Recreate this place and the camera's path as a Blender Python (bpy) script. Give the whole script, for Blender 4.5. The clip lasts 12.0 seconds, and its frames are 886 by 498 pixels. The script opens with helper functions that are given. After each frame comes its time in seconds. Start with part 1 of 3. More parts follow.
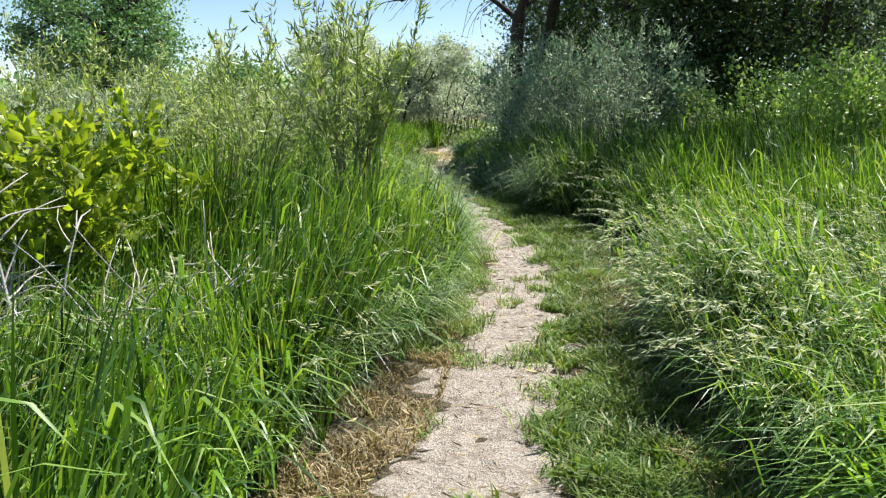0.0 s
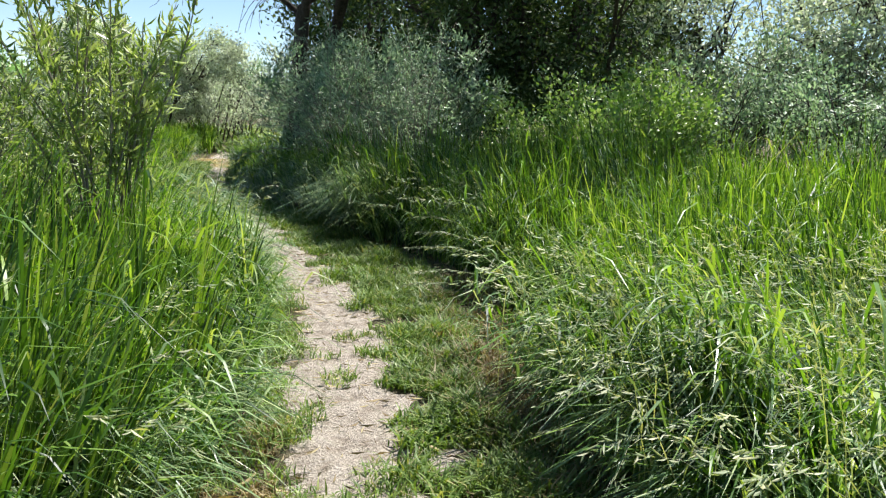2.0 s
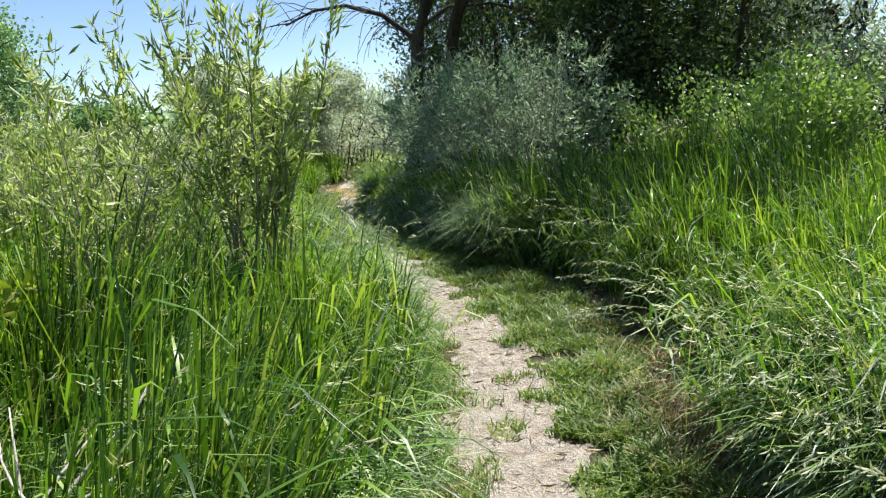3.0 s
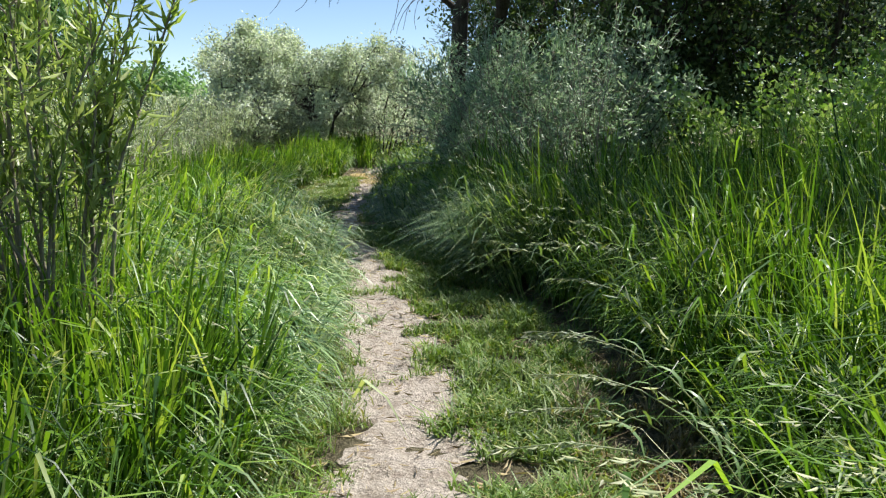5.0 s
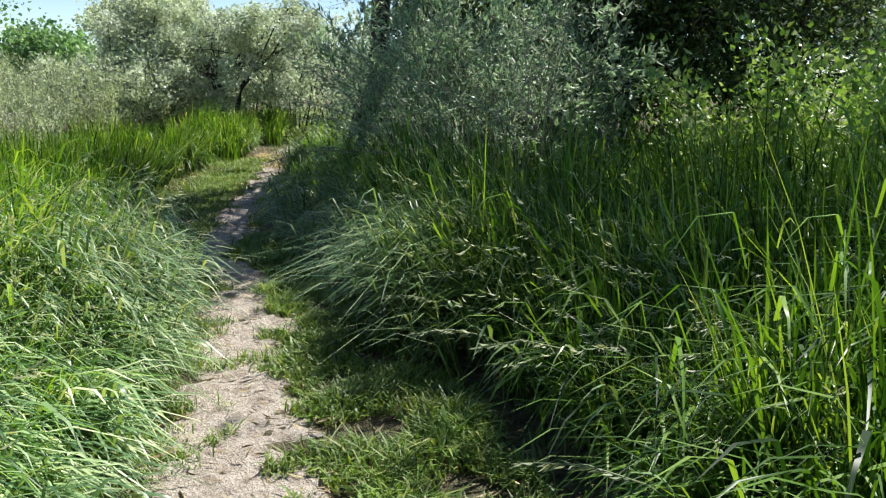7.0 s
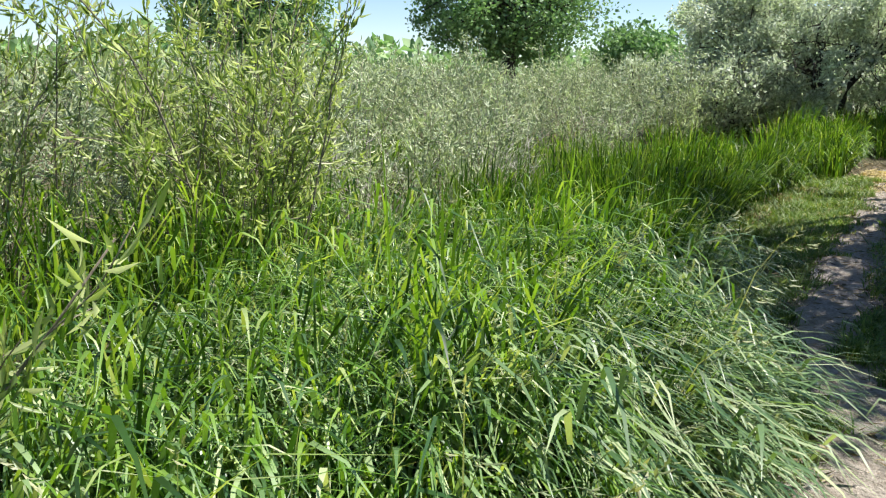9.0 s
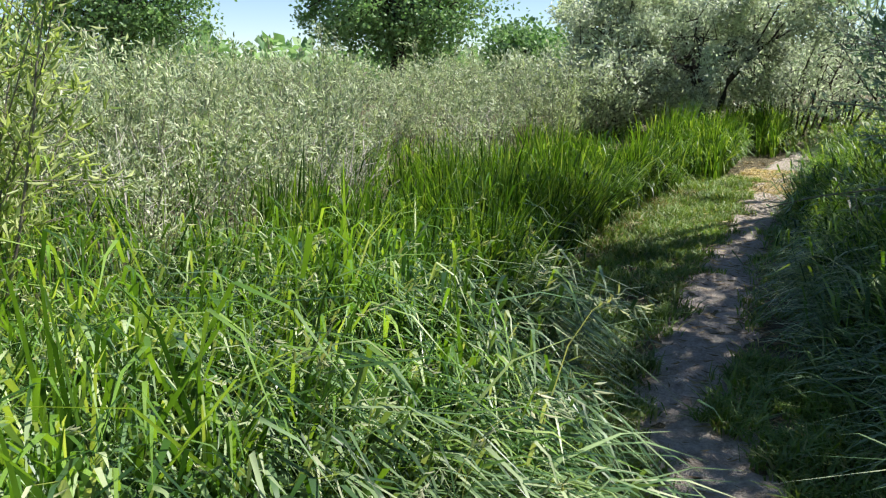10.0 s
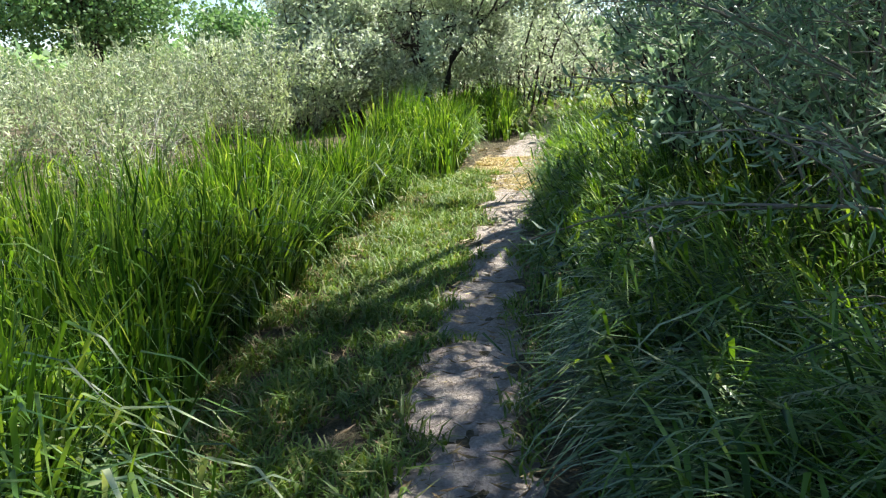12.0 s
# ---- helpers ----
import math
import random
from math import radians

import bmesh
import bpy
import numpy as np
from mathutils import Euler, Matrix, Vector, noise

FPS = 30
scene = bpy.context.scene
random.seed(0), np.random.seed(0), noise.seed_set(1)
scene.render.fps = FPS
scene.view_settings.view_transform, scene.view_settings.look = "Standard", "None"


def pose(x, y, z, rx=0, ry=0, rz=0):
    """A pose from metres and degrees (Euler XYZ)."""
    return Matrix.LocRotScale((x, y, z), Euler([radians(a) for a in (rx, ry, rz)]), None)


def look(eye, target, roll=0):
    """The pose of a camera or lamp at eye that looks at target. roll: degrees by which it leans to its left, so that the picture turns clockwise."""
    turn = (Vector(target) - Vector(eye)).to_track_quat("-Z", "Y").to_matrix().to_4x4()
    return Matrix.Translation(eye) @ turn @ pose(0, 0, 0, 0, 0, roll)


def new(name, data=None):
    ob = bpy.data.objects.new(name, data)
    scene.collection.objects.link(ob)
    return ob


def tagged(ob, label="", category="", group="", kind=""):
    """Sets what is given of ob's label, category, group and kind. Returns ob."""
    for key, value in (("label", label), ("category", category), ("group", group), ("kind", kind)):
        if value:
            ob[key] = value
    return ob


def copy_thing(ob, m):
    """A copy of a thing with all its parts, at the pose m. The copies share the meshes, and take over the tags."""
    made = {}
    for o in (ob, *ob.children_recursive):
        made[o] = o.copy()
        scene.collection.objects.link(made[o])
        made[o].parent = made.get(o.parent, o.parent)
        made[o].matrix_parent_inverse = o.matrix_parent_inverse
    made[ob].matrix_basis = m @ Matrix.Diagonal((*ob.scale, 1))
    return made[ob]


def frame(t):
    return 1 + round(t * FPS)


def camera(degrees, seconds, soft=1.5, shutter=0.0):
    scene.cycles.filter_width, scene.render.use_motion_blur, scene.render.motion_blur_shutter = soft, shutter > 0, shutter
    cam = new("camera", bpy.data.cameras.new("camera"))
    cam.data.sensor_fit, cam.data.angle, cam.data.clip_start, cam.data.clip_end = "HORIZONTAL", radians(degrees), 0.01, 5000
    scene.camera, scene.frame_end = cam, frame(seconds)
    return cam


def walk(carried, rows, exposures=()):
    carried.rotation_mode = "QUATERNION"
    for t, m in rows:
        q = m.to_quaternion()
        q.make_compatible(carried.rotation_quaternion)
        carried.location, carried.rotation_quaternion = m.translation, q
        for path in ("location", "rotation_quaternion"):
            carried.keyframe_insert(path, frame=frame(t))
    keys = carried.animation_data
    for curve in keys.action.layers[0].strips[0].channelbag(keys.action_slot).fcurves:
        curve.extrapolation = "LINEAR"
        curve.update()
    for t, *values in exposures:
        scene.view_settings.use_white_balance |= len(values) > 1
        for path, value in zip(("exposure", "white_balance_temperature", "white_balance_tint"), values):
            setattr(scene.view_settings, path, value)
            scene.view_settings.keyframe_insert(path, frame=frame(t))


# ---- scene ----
cam = camera(58, 12.0, soft=1.2)
PATH = [
    (0, (0.053, 0.135, 1.563), (0.019, 2.099, 1.187), -0.1),
    (0.5, (-0.088, 0.829, 1.488), (-0.036, 2.797, 1.138), -1.0),
    (1, (-0.132, 1.415, 1.472), (0.083, 3.37, 1.108), -0.1),
    (1.5, (-0.101, 1.768, 1.489), (0.283, 3.699, 1.137), 1.4),
    (2, (-0.142, 1.833, 1.511), (0.384, 3.731, 1.163), 2.3),
    (2.5, (-0.209, 1.938, 1.476), (0.246, 3.856, 1.136), 0.1),
    (3, (-0.274, 2.157, 1.616), (-0.046, 4.118, 1.297), -3.3),
    (3.2, (-0.284, 2.277, 1.651), (-0.174, 4.252, 1.349), -4.3),
    (4.8, (0.582, 3.843, 1.465), (0.607, 5.814, 1.124), -0.5),
    (5, (0.656, 4.104, 1.466), (0.728, 6.074, 1.126), 0.5),
    (5.5, (0.761, 4.548, 1.507), (0.699, 6.503, 1.092), 2.4),
    (6, (0.794, 5.149, 1.432), (0.885, 7.099, 0.998), 2.6),
    (6.5, (0.85, 5.673, 1.53), (1.22, 7.593, 1.111), 1.4),
    (7, (0.897, 6.223, 1.545), (1.147, 8.164, 1.135), 1.6),
    (7.5, (0.633, 6.937, 1.46), (0.619, 8.9, 1.078), 4.7),
    (7.7, (0.555, 7.182, 1.453), (0.371, 9.13, 1.041), 4.9),
    (9.3, (0.281, 8.67, 1.552), (-0.799, 10.297, 1.12), -0.0),
    (9.5, (0.276, 8.91, 1.537), (-0.742, 10.576, 1.106), -0.2),
    (10, (0.28, 9.724, 1.478), (-0.557, 11.487, 1.041), 0.2),
    (10.5, (0.274, 10.448, 1.408), (-0.347, 12.294, 0.955), 1.0),
    (11, (0.249, 11.032, 1.384), (-0.303, 12.9, 0.93), -0.6),
    (11.5, (0.164, 11.542, 1.386), (-0.261, 13.441, 0.925), -1.6),
    (12, (0.055, 12.039, 1.427), (-0.196, 13.965, 0.947), -2.4),
]
EXPOSURES = [(0, 0.90), (3, 0.90), (5, 0.79), (7, 0.88), (9.5, 0.82), (10, 0.80), (11, 1.02), (12, 1.27)]
walk(cam, [(t, look(eye, target, roll)) for t, eye, target, roll in PATH], EXPOSURES)

# ---- light ----
SUN_AZ, SUN_EL = 50.0, 62.0      # degrees right of +y, above the horizon
world = bpy.data.worlds.new("sky")
scene.world = world
world.use_nodes = True
wn = world.node_tree.nodes
sky = wn.new("ShaderNodeTexSky")
sky.sky_type = "NISHITA"
sky.sun_disc = False
sky.sun_elevation = radians(SUN_EL)
sky.sun_rotation = radians(SUN_AZ)
sky.air_density, sky.dust_density, sky.ozone_density = 0.72, 0.0, 2.3
world.node_tree.links.new(sky.outputs[0], wn["Background"].inputs[0])
wn["Background"].inputs[1].default_value = 0.088
to_sun = Vector((math.sin(radians(SUN_AZ)) * math.cos(radians(SUN_EL)), math.cos(radians(SUN_AZ)) * math.cos(radians(SUN_EL)), math.sin(radians(SUN_EL))))
sun = new("sun", bpy.data.lights.new("sun", "SUN"))
sun.data.energy, sun.data.angle, sun.data.color = 5.0, radians(0.53), (1.0, 0.97, 0.925)
sun.matrix_world = look(to_sun * 60, (0, 0, 0))

# ---- materials ----


def node(tree, kind, **inputs):
    n = tree.nodes.new(kind)
    for key, value in inputs.items():
        n.inputs[key.replace("_", " ")].default_value = value
    return n


def ramp(tree, fac, stops):
    r = tree.nodes.new("ShaderNodeValToRGB")
    tree.links.new(fac, r.inputs[0])
    els = r.color_ramp.elements
    while len(els) < len(stops):
        els.new(0.5)
    for e, (at, c) in zip(els, stops):
        e.position, e.color = at, (*c, 1)
    return r.outputs[0]


def mixed(tree, kind, fac, a, b):
    m = tree.nodes.new("ShaderNodeMix")
    m.data_type, m.blend_type = "RGBA", kind
    if isinstance(fac, float):
        m.inputs[0].default_value = fac
    else:
        tree.links.new(fac, m.inputs[0])
    for sock, v in ((m.inputs[6], a), (m.inputs[7], b)):
        if isinstance(v, tuple):
            sock.default_value = (*v, 1)
        else:
            tree.links.new(v, sock)
    return m.outputs[2]


def foliage(name, stops, through_light=0.35, rough=0.45, patch=1.3, spread=0.25, gloss=0.5, glow=(1.5, 1.5, 0.5)):
    """Leaves and blades: each its own hue, patches of lighter and darker growth, light shining through."""
    m = bpy.data.materials.new(name)
    m.use_nodes = True
    t = m.node_tree
    bsdf = t.nodes["Principled BSDF"]
    geo = t.nodes.new("ShaderNodeNewGeometry")
    info = t.nodes.new("ShaderNodeObjectInfo")
    col = ramp(t, geo.outputs["Random Per Island"], stops)
    tc = t.nodes.new("ShaderNodeTexCoord")
    nz = node(t, "ShaderNodeTexNoise", Scale=patch, Detail=3.0)
    t.links.new(tc.outputs["Object"], nz.inputs["Vector"])
    shade = ramp(t, nz.outputs[0], [(0.3, (1 - spread,) * 3), (0.7, (1 + spread, 1 + spread, 1 + 0.6 * spread))])
    col = mixed(t, "MULTIPLY", 1.0, col, shade)
    per = ramp(t, info.outputs["Random"], [(0, (0.85, 0.87, 0.82)), (1, (1.12, 1.1, 1.05))])
    col = mixed(t, "MULTIPLY", 1.0, col, per)
    t.links.new(col, bsdf.inputs["Base Color"])
    bsdf.inputs["Roughness"].default_value = rough
    bsdf.inputs["Specular IOR Level"].default_value = gloss
    tr = t.nodes.new("ShaderNodeBsdfTranslucent")
    warm = mixed(t, "MULTIPLY", 1.0, col, glow)
    t.links.new(warm, tr.inputs[0])
    mx = t.nodes.new("ShaderNodeMixShader")
    mx.inputs[0].default_value = through_light
    t.links.new(bsdf.outputs[0], mx.inputs[1])
    t.links.new(tr.outputs[0], mx.inputs[2])
    t.links.new(mx.outputs[0], t.nodes["Material Output"].inputs[0])
    return m


def surface(name, stops, scale=6.0, rough=0.9, bump=0.4, fine=60.0, stretch=(1, 1, 1), deep=0.02, grit=(0.75, 1.15)):
    """Bark, soil and dead wood: two scales of colour, with relief."""
    m = bpy.data.materials.new(name)
    m.use_nodes = True
    t = m.node_tree
    bsdf = t.nodes["Principled BSDF"]
    tc = t.nodes.new("ShaderNodeTexCoord")
    mp = t.nodes.new("ShaderNodeMapping")
    mp.inputs["Scale"].default_value = stretch
    t.links.new(tc.outputs["Object"], mp.inputs[0])
    a = node(t, "ShaderNodeTexNoise", Scale=scale, Detail=6.0, Roughness=0.65)
    b = node(t, "ShaderNodeTexNoise", Scale=fine, Detail=4.0, Roughness=0.7)
    t.links.new(mp.outputs[0], a.inputs["Vector"])
    t.links.new(mp.outputs[0], b.inputs["Vector"])
    col = ramp(t, a.outputs[0], stops)
    grain = ramp(t, b.outputs[0], [(0.3, (grit[0],) * 3), (0.7, (grit[1],) * 3)])
    col = mixed(t, "MULTIPLY", 1.0, col, grain)
    t.links.new(col, bsdf.inputs["Base Color"])
    bsdf.inputs["Roughness"].default_value = rough
    bsdf.inputs["Specular IOR Level"].default_value = 0.2
    add = t.nodes.new("ShaderNodeMath")
    t.links.new(a.outputs[0], add.inputs[0])
    t.links.new(b.outputs[0], add.inputs[1])
    bp = t.nodes.new("ShaderNodeBump")
    bp.inputs["Strength"].default_value = bump
    bp.inputs["Distance"].default_value = deep
    t.links.new(add.outputs[0], bp.inputs["Height"])
    t.links.new(bp.outputs[0], bsdf.inputs["Normal"])
    return m


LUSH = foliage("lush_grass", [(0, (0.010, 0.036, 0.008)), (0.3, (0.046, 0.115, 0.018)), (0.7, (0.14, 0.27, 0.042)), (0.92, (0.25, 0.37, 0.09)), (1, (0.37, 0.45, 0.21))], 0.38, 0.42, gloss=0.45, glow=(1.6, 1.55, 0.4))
SILVER = foliage("drooping_grass", [(0, (0.03, 0.08, 0.03)), (0.35, (0.105, 0.19, 0.08)), (0.75, (0.25, 0.36, 0.175)), (1, (0.52, 0.57, 0.38))], 0.28, 0.38, gloss=0.55)
TURF = foliage("short_turf", [(0, (0.09, 0.16, 0.03)), (0.6, (0.19, 0.30, 0.07)), (0.9, (0.30, 0.37, 0.12)), (1, (0.46, 0.42, 0.22))], 0.32, 0.5)
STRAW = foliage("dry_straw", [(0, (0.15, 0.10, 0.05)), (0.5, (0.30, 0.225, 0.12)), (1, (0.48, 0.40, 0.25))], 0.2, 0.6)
# lighter copy of the straw, with the far patch's sunlight in its colour
LIT_STRAW = foliage("sun_toned_dry_grass", [(0, (0.30, 0.23, 0.12)), (0.5, (0.50, 0.40, 0.24)), (1, (0.66, 0.56, 0.38))], 0.2, 0.6)
SEED = foliage("seed_heads", [(0, (0.15, 0.21, 0.11)), (0.6, (0.30, 0.34, 0.20)), (1, (0.46, 0.46, 0.32))], 0.3, 0.5)
WILLOW = foliage("willow_leaves", [(0, (0.13, 0.20, 0.05)), (0.5, (0.30, 0.38, 0.12)), (1, (0.54, 0.58, 0.31))], 0.42, 0.40, glow=(1.4, 1.5, 0.7))
THICKET = foliage("thicket_leaves", [(0, (0.18, 0.25, 0.14)), (0.5, (0.37, 0.45, 0.28)), (1, (0.62, 0.66, 0.50))], 0.34, 0.42, spread=0.32, glow=(1.15, 1.2, 0.75))
OLIVE = foliage("blue_green_leaves", [(0, (0.10, 0.18, 0.11)), (0.5, (0.25, 0.36, 0.23)), (1, (0.48, 0.57, 0.43))], 0.38, 0.40, glow=(1.1, 1.2, 0.9))
PALE = foliage("silver_leaves", [(0, (0.30, 0.36, 0.26)), (0.5, (0.52, 0.58, 0.47)), (1, (0.76, 0.80, 0.71))], 0.42, 0.45, patch=0.9, glow=(1.1, 1.15, 0.9))
BROAD = foliage("broad_leaves", [(0, (0.10, 0.19, 0.035)), (0.5, (0.20, 0.31, 0.07)), (1, (0.38, 0.45, 0.18))], 0.34, 0.4, glow=(1.15, 1.3, 0.7))
YELLOW = foliage("yellow_green_leaves", [(0, (0.14, 0.22, 0.02)), (0.5, (0.28, 0.38, 0.035)), (1, (0.50, 0.56, 0.09))], 0.5, 0.4)
COTTON = foliage("cottonwood_leaves", [(0, (0.14, 0.26, 0.10)), (0.5, (0.24, 0.38, 0.16)), (1, (0.36, 0.49, 0.26))], 0.36, 0.5, patch=0.4, glow=(1.1, 1.3, 0.8))
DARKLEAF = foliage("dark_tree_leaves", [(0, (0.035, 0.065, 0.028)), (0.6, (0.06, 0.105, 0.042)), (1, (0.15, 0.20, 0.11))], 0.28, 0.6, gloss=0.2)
BARK = surface("dark_bark", [(0.3, (0.035, 0.028, 0.022)), (0.7, (0.10, 0.085, 0.07))], 5, 0.9, 0.8, 40, (3, 3, 0.6))
STEM = surface("willow_bark", [(0.3, (0.16, 0.135, 0.10)), (0.7, (0.33, 0.29, 0.22))], 9, 0.8, 0.3, 60, (3, 3, 0.5))
DEAD = surface("dead_wood", [(0.3, (0.36, 0.33, 0.28)), (0.7, (0.64, 0.60, 0.54))], 9, 0.85, 0.3, 60, (3, 3, 0.5))
DIRT = surface("pale_packed_dirt", [(0.22, (0.22, 0.17, 0.125)), (0.38, (0.39, 0.325, 0.26)), (0.52, (0.52, 0.45, 0.375)), (0.8, (0.62, 0.55, 0.475))], 9.0, 0.95, 1.0, 55, deep=0.04, grit=(0.66, 1.25))
SOIL = surface("littered_soil", [(0.25, (0.08, 0.068, 0.04)), (0.5, (0.15, 0.13, 0.075)), (0.75, (0.27, 0.23, 0.15))], 11.0, 0.95, 1.0, 75, deep=0.06, grit=(0.45, 1.6))

# ---- helpers for building ----
rng = np.random.default_rng(7)


def mesh_from(name, verts, tris, material, smooth=False):
    """A triangle mesh from arrays."""
    verts, tris = np.asarray(verts, np.float32), np.asarray(tris, np.int32)
    me = bpy.data.meshes.new(name)
    me.vertices.add(len(verts))
    me.vertices.foreach_set("co", verts.ravel())
    me.loops.add(tris.size)
    me.loops.foreach_set("vertex_index", tris.ravel())
    me.polygons.add(len(tris))
    me.polygons.foreach_set("loop_start", np.arange(0, tris.size, 3, dtype=np.int32))
    if smooth:
        me.polygons.foreach_set("use_smooth", np.ones(len(tris), bool))
    me.materials.append(material)
    me.update(calc_edges=True)
    return me


def part(name, me, parent, label=""):
    ob = new(name, me)
    ob.parent = parent
    return tagged(ob, label) if label else ob


def blade_arrays(xy, height, width, azimuth, bend, droop, twist, levels=(0.0, 0.42, 0.76, 1.0), z0=0.0):
    """Tapered, arching grass blades. bend: how far the tip leans, in heights; droop: how much it hangs over."""
    n, s = len(xy), np.array(levels)
    d = np.stack([np.cos(azimuth), np.sin(azimuth)], -1)
    side = np.stack([np.cos(azimuth + np.pi / 2 + twist), np.sin(azimuth + np.pi / 2 + twist)], -1)
    out = (bend * height)[:, None] * s**1.8
    up = height[:, None] * (s - droop[:, None] * s**3)
    mid = np.concatenate([xy[:, None, :] + d[:, None, :] * out[..., None], up[..., None] + z0], -1)
    half = 0.5 * width[:, None] * np.clip(1.05 - s**2.2, 0.0, 1.0) * np.where(s < 0.1, 0.6, 1.0)
    off = np.concatenate([side[:, None, :] * half[..., None], np.zeros((n, len(s), 1))], -1)
    k = len(s)
    verts = np.empty((n, 2 * k - 1, 3))
    verts[:, 0:2 * (k - 1):2] = mid[:, :-1] - off[:, :-1]
    verts[:, 1:2 * (k - 1):2] = mid[:, :-1] + off[:, :-1]
    verts[:, -1] = mid[:, -1]
    tri = []
    for i in range(k - 2):
        a = 2 * i
        tri += [(a, a + 1, a + 3), (a, a + 3, a + 2)]
    tri.append((2 * k - 4, 2 * k - 3, 2 * k - 2))
    tri = np.array(tri)
    tris = (tri[None] + (np.arange(n) * (2 * k - 1))[:, None, None]).reshape(-1, 3)
    return verts.reshape(-1, 3), tris, mid


def merge(*sets):
    vs, ts, base = [], [], 0
    for v, t in sets:
        vs.append(v)
        ts.append(t + base)
        base += len(v)
    return np.concatenate(vs), np.concatenate(ts)


def leaf_arrays(centre, direction, length, width, up=1.0):
    """Pointed leaves, folded a little along the midrib, each of four triangles' worth of outline in two."""
    n = len(centre)
    d = direction / (np.linalg.norm(direction, axis=1, keepdims=True) + 1e-9)
    r = rng.normal(size=(n, 3)) * 0.6 + np.array([0, 0, up])
    s = np.cross(d, r)
    s /= np.linalg.norm(s, axis=1, keepdims=True) + 1e-9
    nrm = np.cross(d, s)
    L, W = length[:, None], width[:, None]
    a, b = centre, centre + d * L - nrm * 0.12 * L
    c = centre + d * L * 0.45 + s * W * 0.5 + nrm * 0.06 * L
    e = centre + d * L * 0.45 - s * W * 0.5 + nrm * 0.06 * L
    verts = np.stack([a, c, b, e], 1).reshape(-1, 3)
    base = (np.arange(n) * 4)[:, None]
    tris = np.concatenate([base + [[0, 1, 2]], base + [[0, 2, 3]]], 1).reshape(-1, 3)
    return verts, tris


def tube_arrays(lines, sides=5):
    """Tapered tubes along lines of (points, radii)."""
    sets = []
    ang = np.arange(sides) * 2 * np.pi / sides
    for pts, rad in lines:
        pts, rad = np.asarray(pts, float), np.asarray(rad, float)
        tan = np.gradient(pts, axis=0)
        tan /= np.linalg.norm(tan, axis=1, keepdims=True) + 1e-9
        ref = np.where(np.abs(tan[:, 2:3]) > 0.9, [[1.0, 0, 0]], [[0, 0, 1.0]])
        u = np.cross(tan, ref)
        u /= np.linalg.norm(u, axis=1, keepdims=True) + 1e-9
        w = np.cross(tan, u)
        ring = pts[:, None] + rad[:, None, None] * (np.cos(ang)[None, :, None] * u[:, None] + np.sin(ang)[None, :, None] * w[:, None])
        k = len(pts)
        tri = []
        for i in range(k - 1):
            for j in range(sides):
                a, b = i * sides + j, i * sides + (j + 1) % sides
                tri += [(a, b, b + sides), (a, b + sides, a + sides)]
        for j in range(1, sides - 1):
            tri.append(((k - 1) * sides, (k - 1) * sides + j, (k - 1) * sides + j + 1))
        sets.append((ring.reshape(-1, 3), np.array(tri)))
    return merge(*sets)


def wander(start, direction, length, steps, wobble, lift=0.0):
    """A limb's course: a line that wanders and bends upwards or down."""
    p, d = np.array(start, float), np.array(direction, float)
    d /= np.linalg.norm(d)
    pts = [p.copy()]
    for _ in range(steps):
        d = d + rng.normal(size=3) * wobble + np.array([0, 0, lift])
        d /= np.linalg.norm(d)
        p = p + d * length / steps
        pts.append(p.copy())
    return np.array(pts)


def along(pts, f):
    i = np.clip(f * (len(pts) - 1), 0, len(pts) - 1.001)
    k = i.astype(int)
    w = (i - k)[:, None]
    return pts[k] * (1 - w) + pts[k + 1] * w, pts[k + 1] - pts[k]

# ---- plan of the walk: edges of the trodden dirt and feet of the tall grass, by distance ----
PY = [-8, -1, 1.5, 3, 4, 5.5, 6.5, 7.5, 8.5, 9.5, 10.5, 11.7, 12.5, 13.2, 14.3, 16, 18, 20, 21.5, 23.5, 25.5, 28.6, 33, 36, 60]
P_LEFT = [-0.6, -0.5, -0.36, -0.24, -0.06, 0.08, 0.17, 0.33, 0.24, 0.10, 0.04, -0.06, -0.16, -0.46, -0.46, -0.48, -0.49, -0.52, -0.52, -0.45, -0.25, 0.2, 2.2, 4.0, 14]
P_RIGHT = [0.0, 0.2, 0.44, 0.52, 0.62, 0.78, 0.86, 1.02, 0.86, 0.76, 0.66, 0.55, 0.40, 0.04, -0.02, -0.12, -0.11, -0.06, 0.04, 0.04, 0.25, 0.80, 3.0, 5.0, 15]
LY = [-8, 1, 3, 4.4, 5.5, 7.6, 9, 11, 12, 12.8, 14, 15.3, 16.3, 17.8, 19.6, 21.5, 27, 40]
FOOT_L = [-0.9, -0.7, -0.56, -0.44, -0.05, 0.12, 0.05, -0.15, -0.35, -0.62, -1.2, -1.45, -1.45, -1.48, -1.3, -1.15, -1.2, -2]
RY = [-8, 1, 3, 4, 4.9, 5.6, 6.2, 7.3, 8.1, 9.6, 10.6, 12, 13, 14, 16, 18.7, 22, 26, 40]
FOOT_R = [0.7, 0.9, 1.2, 1.08, 1.22, 1.0, 1.15, 1.5, 1.62, 1.5, 1.2, 0.95, 0.68, 0.38, 0.18, 0.08, 0.18, 0.5, 6]


def foot_l(y):
    return np.interp(y, LY, FOOT_L)


def foot_r(y):
    return np.interp(y, RY, FOOT_R)


